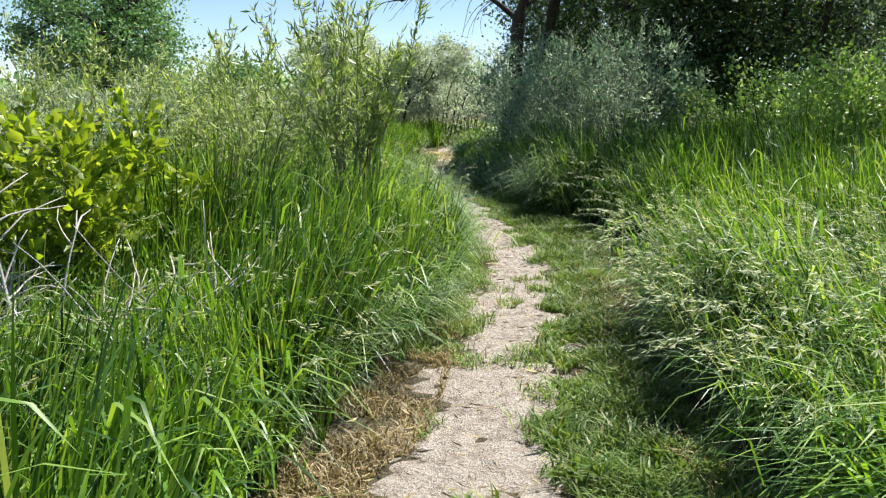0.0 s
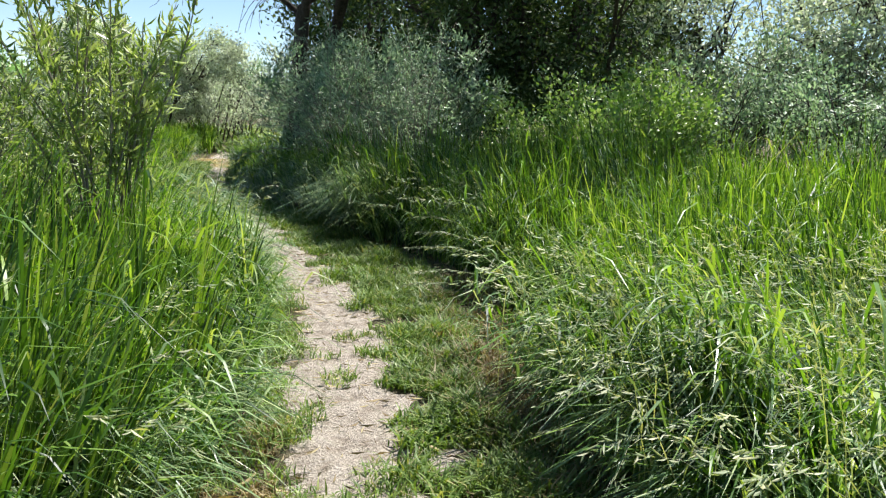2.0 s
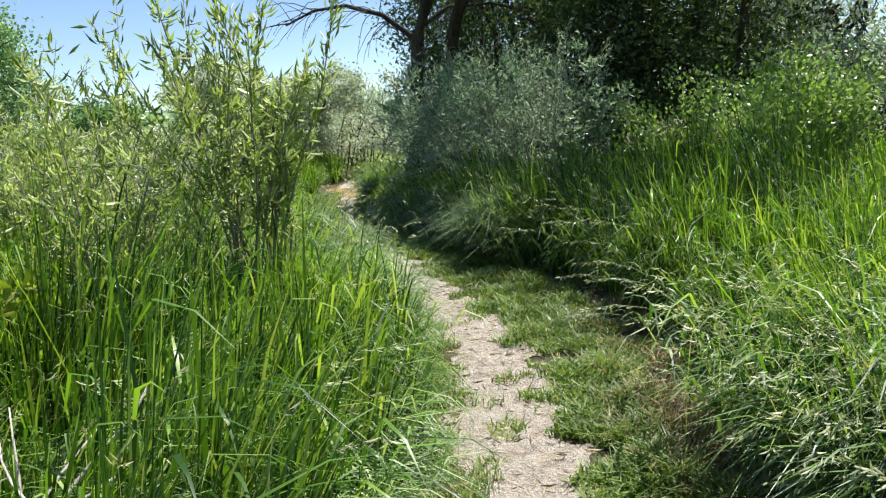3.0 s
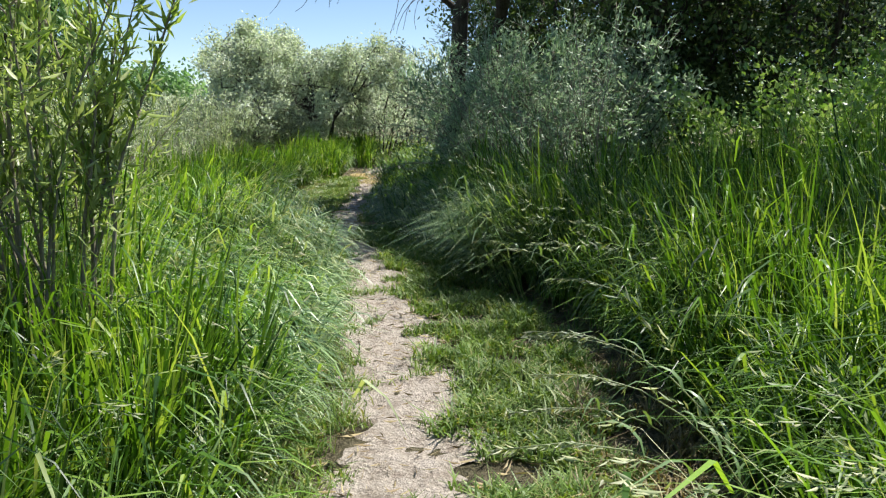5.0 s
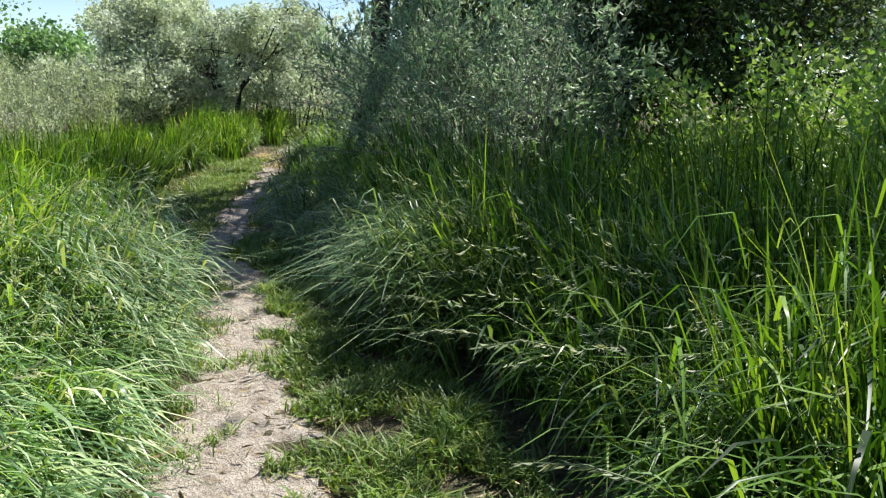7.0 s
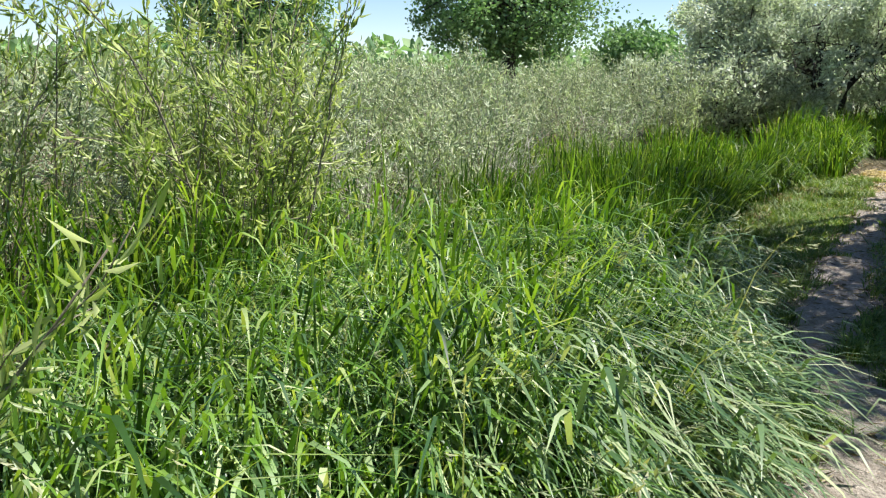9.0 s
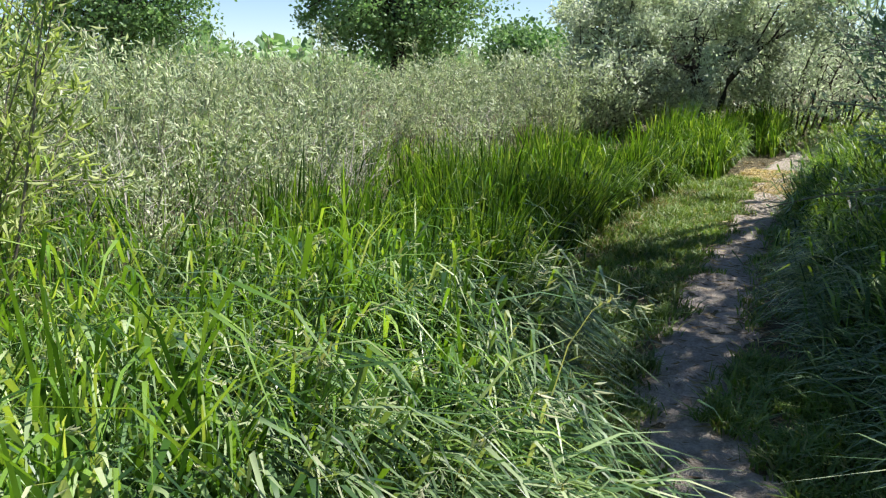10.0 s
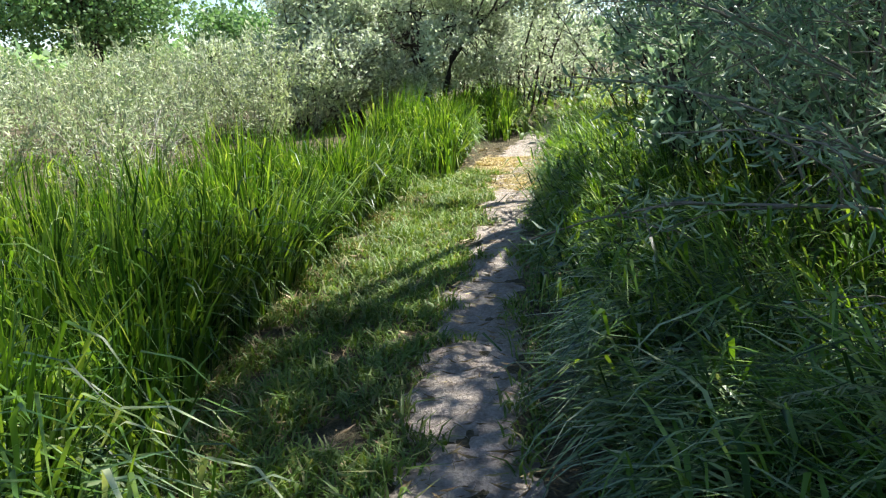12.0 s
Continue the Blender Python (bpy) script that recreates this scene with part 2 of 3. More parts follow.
def lumps(x, y):
    """Low swells of the ground, level along the walk."""
    mid = 0.5 * (np.interp(y, PY, P_LEFT) + np.interp(y, PY, P_RIGHT))
    away = np.clip((np.abs(x - mid) - 0.8) / 3.0, 0, 1)
    return away * (0.05 * np.sin(0.9 * x + 0.4 * y) + 0.04 * np.sin(1.7 * y - 0.8 * x))


def sheet(xs, ys, zfun, material, name):
    X, Y = np.meshgrid(xs, ys)
    verts = np.stack([X, Y, zfun(X, Y)], -1).reshape(-1, 3)
    w, h = len(xs), len(ys)
    i = (np.arange(h - 1)[:, None] * w + np.arange(w - 1)[None]).reshape(-1, 1)
    tris = np.concatenate([np.concatenate([i, i + 1, i + w + 1], 1), np.concatenate([i, i + w + 1, i + w], 1)])
    return new(name, mesh_from(name, verts, tris, material, True))


def stretch_axis(lo, hi, step, far):
    inner = np.arange(lo, hi, step)
    out = np.array([2, 5, 12, 30, 80, 250, 900, 2500.0])
    return np.concatenate([lo - out[::-1] * far, inner, hi + out * far])


ground = sheet(stretch_axis(-9, 9, 0.2, 1), stretch_axis(-8, 40, 0.2, 1), lambda x, y: lumps(x, y) - 0.006, SOIL, "ground")
tagged(ground, "brown soil littered with dry grass under the growth", "ground", kind="structure")

# trodden dirt, scuffed and pitted, with ragged edges
v = np.linspace(0, 1, 34)
ys = np.arange(-4, 33, 0.035)
V, Y = np.meshgrid(v, ys)
rag_l = np.array([noise.noise((3.1 * y, 1.7, 0)) * 0.24 + noise.noise((9 * y, 5.2, 0)) * 0.16 for y in ys])
rag_r = np.array([noise.noise((2.7 * y, 9.7, 0)) * 0.26 + noise.noise((10 * y, 3.2, 0)) * 0.16 for y in ys])
calm = np.interp(ys, [12, 13.5], [1.0, 0.45])
left = np.interp(ys, PY, P_LEFT) - 0.05 + rag_l * calm
right = np.interp(ys, PY, P_RIGHT) + 0.06 + rag_r * calm
X = left[:, None] * (1 - V) + right[:, None] * V
dent = np.array([noise.noise((x * 6, y * 6, 0)) * 0.022 + noise.noise((x * 15, y * 15, 4)) * 0.017 + noise.noise((x * 34, y * 34, 7)) * 0.007 for x, y in zip(X.ravel(), Y.ravel())]).reshape(X.shape)
Z = 0.016 + dent - 0.03 * np.clip(np.abs(V - 0.5) * 2, 0, 1) ** 4 - 0.008 * np.cos((V - 0.5) * np.pi)
w, h = len(v), len(ys)
i = (np.arange(h - 1)[:, None] * w + np.arange(w - 1)[None]).reshape(-1, 1)
tris = np.concatenate([np.concatenate([i, i + 1, i + w + 1], 1), np.concatenate([i, i + w + 1, i + w], 1)])
dirt_path = new("path", mesh_from("path", np.stack([X, Y, Z], -1).reshape(-1, 3), tris, DIRT, True))
tagged(dirt_path, "narrow footpath of pale, dry, trodden dirt", "path", kind="structure")

# ---- grass ----


def scatter(n, y0, y1, edge, side, reach, falloff=0.55):
    """Places beside an edge, thick at its foot and thinner away from it."""
    y = rng.uniform(y0, y1, n)
    dist = rng.uniform(0, 1, n) ** (1 / falloff) * reach
    x = edge(y) + side * dist
    return np.stack([x, y], -1), dist


def clumped(xy, scale, low, high):
    """Growth that rises and falls from clump to clump."""
    g = np.array([noise.noise((x * scale, y * scale, 0.3)) for x, y in xy])
    return low + (high - low) * np.clip(0.5 + 0.75 * g, 0, 1)


def clear_way(verts, tris, blades):
    """Leaves out the blades that would stand across the trodden way above knee height."""
    mid = 0.5 * (np.interp(verts[:, 1], PY, P_LEFT) + np.interp(verts[:, 1], PY, P_RIGHT))
    half = 0.5 * (np.interp(verts[:, 1], PY, P_RIGHT) - np.interp(verts[:, 1], PY, P_LEFT))
    off = verts[:, 0] - mid
    bad = (verts[:, 2] > 0.55) & (off > -half - 0.12) & (off < half + 0.14)
    per = len(verts) // blades
    worst = np.zeros(blades + 1, bool)
    np.logical_or.at(worst, np.minimum(np.arange(len(verts)) // per, blades), bad)
    return tris[~worst[np.minimum(tris[:, 0] // per, blades)]]


def grass_zone(name, label, n, y0, y1, edge, side, reach, hmin, hmax, lean_to, material, droop=0.35, width=0.013, falloff=0.6, wild=0.8, rise=0.3, bend=0.45, leafy=0.5, lap=0.12, mould=None, stray=1.1):
    """One bed of tall grass: long blades from the ground, and shorter leaves arching off the culms. It leans towards lean_to."""
    n, width = int(n * 0.88), width * 1.18
    m = int(n * leafy)
    xy, dist = scatter(n, y0, y1, edge, side, reach, falloff)
    xy[:, 1] += rng.normal(0, 0.3, n)
    # growth stands in tufts with gaps between
    cell = 0.24
    tuft = np.round(xy / cell) * cell + (np.sin(np.round(xy / cell) @ np.array([[12.9, 78.2], [37.7, 4.1]])) * 0.5) * cell
    xy = xy + (tuft - xy) * rng.uniform(0.15, 0.9, n)[:, None]
    if mould:
        h_at = mould(xy[:, 0], xy[:, 1])
    else:
        h_at = 1.0
    mounds = 1 + 0.26 * np.sin(2.3 * xy[:, 0] + 1.1 * np.sin(1.9 * xy[:, 1])) * np.sin(2.1 * xy[:, 1] + 0.7)
    h = h_at * mounds * clumped(xy, 1.4, hmin, hmax) * rng.uniform(0.5, 1.18, n) * (1 - rise * np.exp(-dist / 0.25)) * (1 + 0.16 * np.sin(tuft @ np.array([91.7, 57.3])))
    comb = np.array([noise.noise((p * 1.5, q * 1.5, 4.4)) + 0.6 * noise.noise((p * 4.5, q * 4.5, 2.2)) for p, q in xy])
    az = lean_to + wild * (1.5 * comb + rng.normal(0, 0.42, n))
    near = np.exp(-dist / 0.4)
    b = np.abs(rng.normal(bend, 0.22, n)) + lap * near
    d = np.clip(rng.normal(droop, 0.16, n) + 0.1 * near, 0, 0.8)
    wd = width * rng.uniform(0.55, 1.45, n)
    z0 = np.zeros(n)
    lift = rng.uniform(0.2, 0.85, m)
    start = lift**1.8 * (b * h)[:m]
    xy[:m] += start[:, None] * np.stack([np.cos(az[:m]), np.sin(az[:m])], -1)
    z0[:m] = h[:m] * (lift - d[:m] * lift**3)
    h[:m] = rng.uniform(0.16, 0.36, m) * (0.6 + 0.4 * hmax)
    az[:m] = lean_to + stray * (1.2 * comb[:m] + rng.normal(0, 0.65, m))
    b[:m] = rng.uniform(0.5, 1.5, m)
    d[:m] = rng.uniform(0.4, 1.35, m)
    wd[:m] *= 0.95
    verts, tris, _ = blade_arrays(xy, h, wd, az, b, d, rng.normal(0, 0.5, n), z0=z0[:, None, None])
    verts[:, 2] = np.maximum(verts[:, 2] + lumps(verts[:, 0], verts[:, 1]), 0.0)
    tris = clear_way(verts, tris, n)
    ob = new(name, mesh_from(name, verts, tris, material))
    return tagged(ob, label, "grass", kind="stuff")


def off_l(m):
    return lambda y: foot_l(y) - m


def off_r(m):
    return lambda y: foot_r(y) + m


def low_front(x, y):
    """The bank is lower towards its near, far-off-path corner."""
    return 1 - 0.42 * np.clip((6.2 - y) / 1.2, 0, 1) * np.clip((-0.85 - x) / 0.5, 0, 1)


LEFTWARD, RIGHTWARD = math.pi, 0.0
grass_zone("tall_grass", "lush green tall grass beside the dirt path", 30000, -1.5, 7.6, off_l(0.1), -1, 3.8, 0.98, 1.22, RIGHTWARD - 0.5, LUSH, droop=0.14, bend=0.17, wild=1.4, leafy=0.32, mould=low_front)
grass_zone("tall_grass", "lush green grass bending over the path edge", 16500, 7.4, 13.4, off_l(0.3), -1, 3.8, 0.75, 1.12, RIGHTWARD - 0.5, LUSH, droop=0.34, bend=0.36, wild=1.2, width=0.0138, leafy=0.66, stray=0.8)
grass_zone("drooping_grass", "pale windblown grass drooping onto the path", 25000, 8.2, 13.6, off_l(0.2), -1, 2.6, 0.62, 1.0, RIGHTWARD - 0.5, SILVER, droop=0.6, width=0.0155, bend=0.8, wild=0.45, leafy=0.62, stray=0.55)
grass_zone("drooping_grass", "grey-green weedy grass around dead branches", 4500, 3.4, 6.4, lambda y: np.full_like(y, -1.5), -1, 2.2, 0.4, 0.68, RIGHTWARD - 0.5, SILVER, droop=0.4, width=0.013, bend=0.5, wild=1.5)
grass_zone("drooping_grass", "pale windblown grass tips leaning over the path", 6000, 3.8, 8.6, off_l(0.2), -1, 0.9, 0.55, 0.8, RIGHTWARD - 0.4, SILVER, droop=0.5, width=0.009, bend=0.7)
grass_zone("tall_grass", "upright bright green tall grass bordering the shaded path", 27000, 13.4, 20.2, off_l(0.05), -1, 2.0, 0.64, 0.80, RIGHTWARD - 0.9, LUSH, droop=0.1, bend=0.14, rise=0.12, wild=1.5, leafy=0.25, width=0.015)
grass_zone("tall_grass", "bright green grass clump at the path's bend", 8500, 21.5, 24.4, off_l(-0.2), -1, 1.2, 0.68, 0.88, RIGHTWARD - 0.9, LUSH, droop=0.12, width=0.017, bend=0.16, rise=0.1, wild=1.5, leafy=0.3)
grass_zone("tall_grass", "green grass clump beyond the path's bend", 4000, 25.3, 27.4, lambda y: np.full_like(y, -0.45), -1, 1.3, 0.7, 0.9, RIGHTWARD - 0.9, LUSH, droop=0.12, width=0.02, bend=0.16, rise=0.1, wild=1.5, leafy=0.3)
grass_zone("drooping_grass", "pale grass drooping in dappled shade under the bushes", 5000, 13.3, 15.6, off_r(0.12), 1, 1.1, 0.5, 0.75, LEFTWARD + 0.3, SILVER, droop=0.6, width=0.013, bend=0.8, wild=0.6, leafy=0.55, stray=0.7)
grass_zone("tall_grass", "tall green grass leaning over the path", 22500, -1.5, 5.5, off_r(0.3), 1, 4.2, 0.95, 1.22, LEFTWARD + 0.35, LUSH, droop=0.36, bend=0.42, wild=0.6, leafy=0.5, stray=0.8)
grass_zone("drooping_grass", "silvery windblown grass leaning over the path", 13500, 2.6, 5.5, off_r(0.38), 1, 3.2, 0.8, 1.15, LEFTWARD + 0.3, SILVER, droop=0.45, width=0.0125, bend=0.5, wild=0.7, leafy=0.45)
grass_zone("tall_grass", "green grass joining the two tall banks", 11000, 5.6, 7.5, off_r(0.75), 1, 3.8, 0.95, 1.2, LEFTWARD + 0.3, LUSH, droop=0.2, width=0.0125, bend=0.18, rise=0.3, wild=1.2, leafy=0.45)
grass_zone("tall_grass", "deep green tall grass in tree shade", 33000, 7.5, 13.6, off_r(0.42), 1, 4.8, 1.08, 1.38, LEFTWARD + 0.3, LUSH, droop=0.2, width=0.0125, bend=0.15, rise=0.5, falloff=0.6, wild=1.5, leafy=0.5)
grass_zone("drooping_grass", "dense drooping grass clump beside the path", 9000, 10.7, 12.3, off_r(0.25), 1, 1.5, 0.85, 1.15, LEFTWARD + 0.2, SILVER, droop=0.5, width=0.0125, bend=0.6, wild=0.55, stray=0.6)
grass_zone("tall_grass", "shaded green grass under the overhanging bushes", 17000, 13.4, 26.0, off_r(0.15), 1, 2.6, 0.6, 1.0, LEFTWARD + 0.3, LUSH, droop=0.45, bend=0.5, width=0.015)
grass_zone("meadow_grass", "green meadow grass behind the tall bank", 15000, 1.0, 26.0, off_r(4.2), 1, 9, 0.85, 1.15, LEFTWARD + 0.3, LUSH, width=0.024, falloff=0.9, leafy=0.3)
grass_zone("meadow_grass", "far sunlit meadow grass beyond the bend", 10000, 25.0, 48.0, lambda y: np.interp(y, [26, 48], [-1.5, -3]), 1, 7, 0.15, 0.35, LEFTWARD, TURF, width=0.05, falloff=1.0, wild=2.0)
grass_zone("meadow_grass", "green grass growing among the willow thicket", 9000, 2.0, 22.0, off_l(3.4), -1, 4, 0.6, 0.9, RIGHTWARD - 0.5, LUSH, width=0.013, falloff=0.8)

grass_zone("meadow_grass", "rough green meadow grass around the walk", 3000, -8.0, 1.0, off_r(0.3), 1, 12, 0.6, 1.0, LEFTWARD, LUSH, width=0.035, falloff=0.9)
grass_zone("meadow_grass", "rough green meadow grass around the walk", 2500, -8.0, 1.5, off_l(0.3), -1, 12, 0.6, 1.0, RIGHTWARD, LUSH, width=0.035, falloff=0.9)


def seed_zone(name, label, n, y0, y1, edge, side, reach, hmin, hmax, lean_to, bend=0.4, droop=0.3):
    """Thin culms with loose, hanging seed heads at their ends."""
    xy, dist = scatter(n, y0, y1, edge, side, reach, 0.8)
    h = rng.uniform(hmin, hmax, n)
    az = lean_to + rng.normal(0, 0.5, n)
    b, d = np.abs(rng.normal(bend, 0.15, n)), np.clip(rng.normal(droop, 0.1, n), 0.05, 0.7)
    verts, tris, mid = blade_arrays(xy, h, np.full(n, 0.005), az, b, d, rng.normal(0, 0.5, n), (0.0, 0.35, 0.65, 0.85, 1.0))
    stem = len(verts) // n
    lo, hi = np.interp(mid[..., 1], PY, P_LEFT) - 0.03, np.interp(mid[..., 1], PY, P_RIGHT) + 0.15
    clear = ~((mid[..., 2] > 0.5) & (mid[..., 0] > lo) & (mid[..., 0] < hi)).any(1)
    tris, mid, n = tris[clear[tris[:, 0] // stem]], mid[clear], int(clear.sum())
    per = 12
    f = rng.uniform(0.0, 1.0, (n, per, 1))
    c = mid[:, 3:4] * (1 - f) + mid[:, 4:5] * f + rng.normal(0, 0.006, (n, per, 3))
    dv = (mid[:, 4:5] - mid[:, 3:4]) / (np.linalg.norm(mid[:, 4:5] - mid[:, 3:4], axis=-1, keepdims=True) + 1e-6) + rng.normal(0, 0.35, (n, per, 3)) + np.array([0, 0, -0.25])
    k = n * per
    heads = leaf_arrays(c.reshape(-1, 3), dv.reshape(-1, 3), rng.uniform(0.02, 0.05, k), rng.uniform(0.004, 0.009, k))
    v2, t2 = merge((verts, tris), heads)
    return tagged(new(name, mesh_from(name, v2, t2, SEED)), label, "grass", kind="stuff")


seed_zone("seed_grass", "feathery pale seed heads leaning over the path", 800, 2.6, 5.8, off_r(0.1), 1, 3.2, 0.95, 1.3, LEFTWARD + 0.25, bend=0.5)
seed_zone("seed_grass", "feathery pale seed heads over sunny grass", 420, 2.5, 13.2, off_l(0.0), -1, 2.4, 0.8, 1.25, RIGHTWARD - 0.3, bend=0.4)
seed_zone("seed_grass", "feathery seed heads over shaded grass", 220, 8.4, 11.5, off_r(0.4), 1, 2.6, 0.9, 1.3, LEFTWARD + 0.2, bend=0.5)


def turf(name, label, n, y0, y1, a, b, hmin, hmax, material, width=0.008, thin=0.0):
    """Short growth between two edges, in tufts."""
    y = rng.uniform(y0, y1, n)
    x = a(y) + (b(y) - a(y)) * rng.uniform(0, 1, n)
    g = np.array([noise.noise((p * 3.3, q * 3.3, 8.1)) for p, q in zip(x, y)])
    keep = g > thin
    xy = np.stack([x, y], -1)[keep]
    k = len(xy)
    h = rng.uniform(hmin, hmax, k) * (0.6 + 0.9 * np.clip(g[keep] + 0.3, 0, 1))
    verts, tris, _ = blade_arrays(xy, h, width * rng.uniform(0.6, 1.5, k), rng.uniform(0, 6.3, k), rng.uniform(0.2, 1.3, k), rng.uniform(0.1, 0.6, k), rng.normal(0, 0.5, k), (0.0, 0.5, 1.0))
    ob = new(name, mesh_from(name, verts, tris, material))
    return tagged(ob, label, "grass", kind="stuff")


def p_l(y):
    return np.interp(y, PY, P_LEFT)


def p_r(y):
    return np.interp(y, PY, P_RIGHT)


def ragged(y, phase):
    """How far the growth reaches in and out along the dirt."""
    return 0.075 * np.sin(4.7 * y + phase) + 0.06 * np.sin(11.3 * y + 2.1 * phase + 0.8) + 0.05 * np.sin(23.0 * y + phase) + rng.normal(0, 0.035, len(y))


turf("short_turf", "short green turf along the dirt path", 60000, 1.0, 14.0, lambda y: p_r(y) - 0.06 + ragged(y, 0.0), lambda y: foot_r(y) + 0.12, 0.035, 0.15, TURF, width=0.011, thin=-0.34)
turf("short_turf", "short green turf beside the shaded path", 38000, 12.0, 21.5, lambda y: foot_l(y) - 0.2, lambda y: p_l(y) + ragged(y, 2.0), 0.035, 0.13, TURF, width=0.011, thin=-0.4)
turf("short_turf", "thin turf on the shaded path edge", 18000, 13.0, 26.0, lambda y: p_r(y) + 0.02 + 0.7 * ragged(y, 4.0), lambda y: foot_r(y) + 0.3, 0.03, 0.12, TURF, width=0.012, thin=-0.3)
turf("short_turf", "thin turf on the sunny path edge", 18000, 4.8, 13.0, lambda y: foot_l(y) - 0.25, lambda y: p_l(y) + 0.05 + ragged(y, 1.0), 0.03, 0.13, TURF, thin=-0.6)
turf("dry_grass", "dry tan grass litter beside the path", 13000, 1.0, 5.4, lambda y: foot_l(y) - 0.15, lambda y: p_l(y) + 0.03, 0.02, 0.09, STRAW, thin=-0.2)
turf("dry_grass", "dry tan grass litter at the grass foot", 13000, 1.0, 8.5, lambda y: foot_r(y) - 0.15, lambda y: foot_r(y) + 0.5, 0.04, 0.16, STRAW, thin=-0.1)
turf("dry_grass", "dry tan grass litter below the upright bank", 3500, 12.5, 20.0, lambda y: foot_l(y) - 0.1, lambda y: foot_l(y) + 0.25, 0.03, 0.14, STRAW, thin=0.0)

# tan dry grass whose blades are coloured brighter to look sunlit
turf("dry_grass", "patch of tan dry grass across the path, sunlight put into its colour", 12000, 20.2, 22.8, lambda y: p_l(y) - 0.3, lambda y: p_r(y) + 0.05, 0.02, 0.05, LIT_STRAW, width=0.016, thin=-0.8)
# matted straw over the bare soil beside the dirt
n = 5500
y = rng.uniform(1.5, 24, n)
x = foot_l(y) - 0.3 + (foot_r(y) - foot_l(y) + 0.8) * rng.uniform(0, 1, n)
keep = (x < p_l(y) + 0.02) | (x > p_r(y) - 0.02)
x, y = x[keep], y[keep]
n = len(x)
a = rng.uniform(0, 6.283, n)
verts, tris = leaf_arrays(np.stack([x, y, rng.uniform(0.004, 0.03, n)], -1), np.stack([np.cos(a), np.sin(a), rng.normal(0, 0.12, n)], -1), rng.uniform(0.03, 0.13, n), rng.uniform(0.003, 0.006, n))
tagged(new("dry_grass", mesh_from("dry_grass", verts, tris, STRAW)), "matted dry straw on the soil", "litter", kind="stuff")
# stray tufts on the dirt and litter strewn over it
turf("short_turf", "small green tufts growing on the dirt", 22000, 2.0, 13.0, p_l, p_r, 0.02, 0.08, TURF, thin=0.3)
n = 2600
y = rng.uniform(1.5, 22, n)
x = p_l(y) - 0.15 + (p_r(y) - p_l(y) + 0.3) * rng.uniform(0, 1, n)
a = rng.uniform(0, 6.283, n)
verts, tris = leaf_arrays(np.stack([x, y, rng.uniform(0.016, 0.03, n)], -1), np.stack([np.cos(a), np.sin(a), rng.normal(0, 0.06, n)], -1), rng.uniform(0.02, 0.10, n), rng.uniform(0.0016, 0.003, n))
tagged(new("dry_grass", mesh_from("dry_grass", verts, tris, STRAW)), "dry stems and straw strewn on the dirt", "litter", kind="stuff")

# ---- arching reeds leaning out of the banks ----


def reed(at, toward, height, reach, leaves=4):
    """A culm that arches over, long leaves hanging along it, and a loose one-sided seed head."""
    thing = new("reed")
    s = np.linspace(0, 1, 9)
    d = np.array([math.cos(toward), math.sin(toward)])
    pts = np.stack([d[0] * reach * s**2, d[1] * reach * s**2, height * (s - 0.32 * s**4) - 0.03], -1)
    part("culm", mesh_from("culm", *tube_arrays([(pts, np.linspace(0.0042, 0.0016, 9))], 5), SEED, True), thing)
    for k in range(leaves):
        f = 0.35 + 0.42 * k / leaves + rng.uniform(0, 0.06)
        p, _ = along(pts, np.array([f]))
        length = rng.uniform(0.22, 0.38)
        v, t, _ = blade_arrays(np.zeros((1, 2)), np.array([length * 0.6]), np.array([rng.uniform(0.012, 0.019)]), np.array([toward + rng.normal(0, 0.7)]), np.array([1.1]), np.array([rng.uniform(0.7, 1.5)]), np.array([rng.normal(0, 0.4)]), (0.0, 0.2, 0.4, 0.6, 0.8, 1.0))
        part("leaf", mesh_from("leaf", v + p[0], t, SILVER), thing)
    n = 46
    c, dv = along(pts, rng.uniform(0.78, 1.0, n))
    dv = dv / np.linalg.norm(dv, axis=1, keepdims=True) + rng.normal(0, 0.35, (n, 3)) + np.array([0, 0, -0.5])
    part("seed_head", mesh_from("seed_head", *leaf_arrays(c, dv, rng.uniform(0.02, 0.045, n), rng.uniform(0.004, 0.008, n)), SEED), thing, "pale feathery seed head")
    thing.matrix_basis = pose(*at)
    return tagged(thing, "arching reed with hanging leaves and pale seed head", "reed", group="reeds beside the path")


for x, y, turned, hh, rr in [(1.9, 7.5, 3.1, 0.75, 0.75), (1.8, 7.25, 3.4, 0.5, 0.8), (2.0, 7.8, 2.9, 1.0, 0.7), (1.75, 6.3, 3.0, 1.05, 0.75), (1.7, 6.15, 3.3, 0.95, 0.85), (1.8, 6.5, 2.8, 1.1, 0.8), (1.85, 9.3, 3.3, 0.9, 0.7), (1.7, 9.9, 3.0, 0.8, 0.6), (2.0, 8.8, 3.4, 1.1, 0.7), (1.3, 14.1, 3.5, 0.95, 0.75), (1.4, 14.5, 3.1, 0.7, 0.8), (1.75, 4.4, 3.2, 0.6, 0.8), (1.7, 4.0, 3.4, 0.55, 0.85), (1.8, 4.8, 3.1, 0.8, 0.7)]:
    reed((x, y, 0), turned, hh, rr)

# ---- shrubs and trees ----


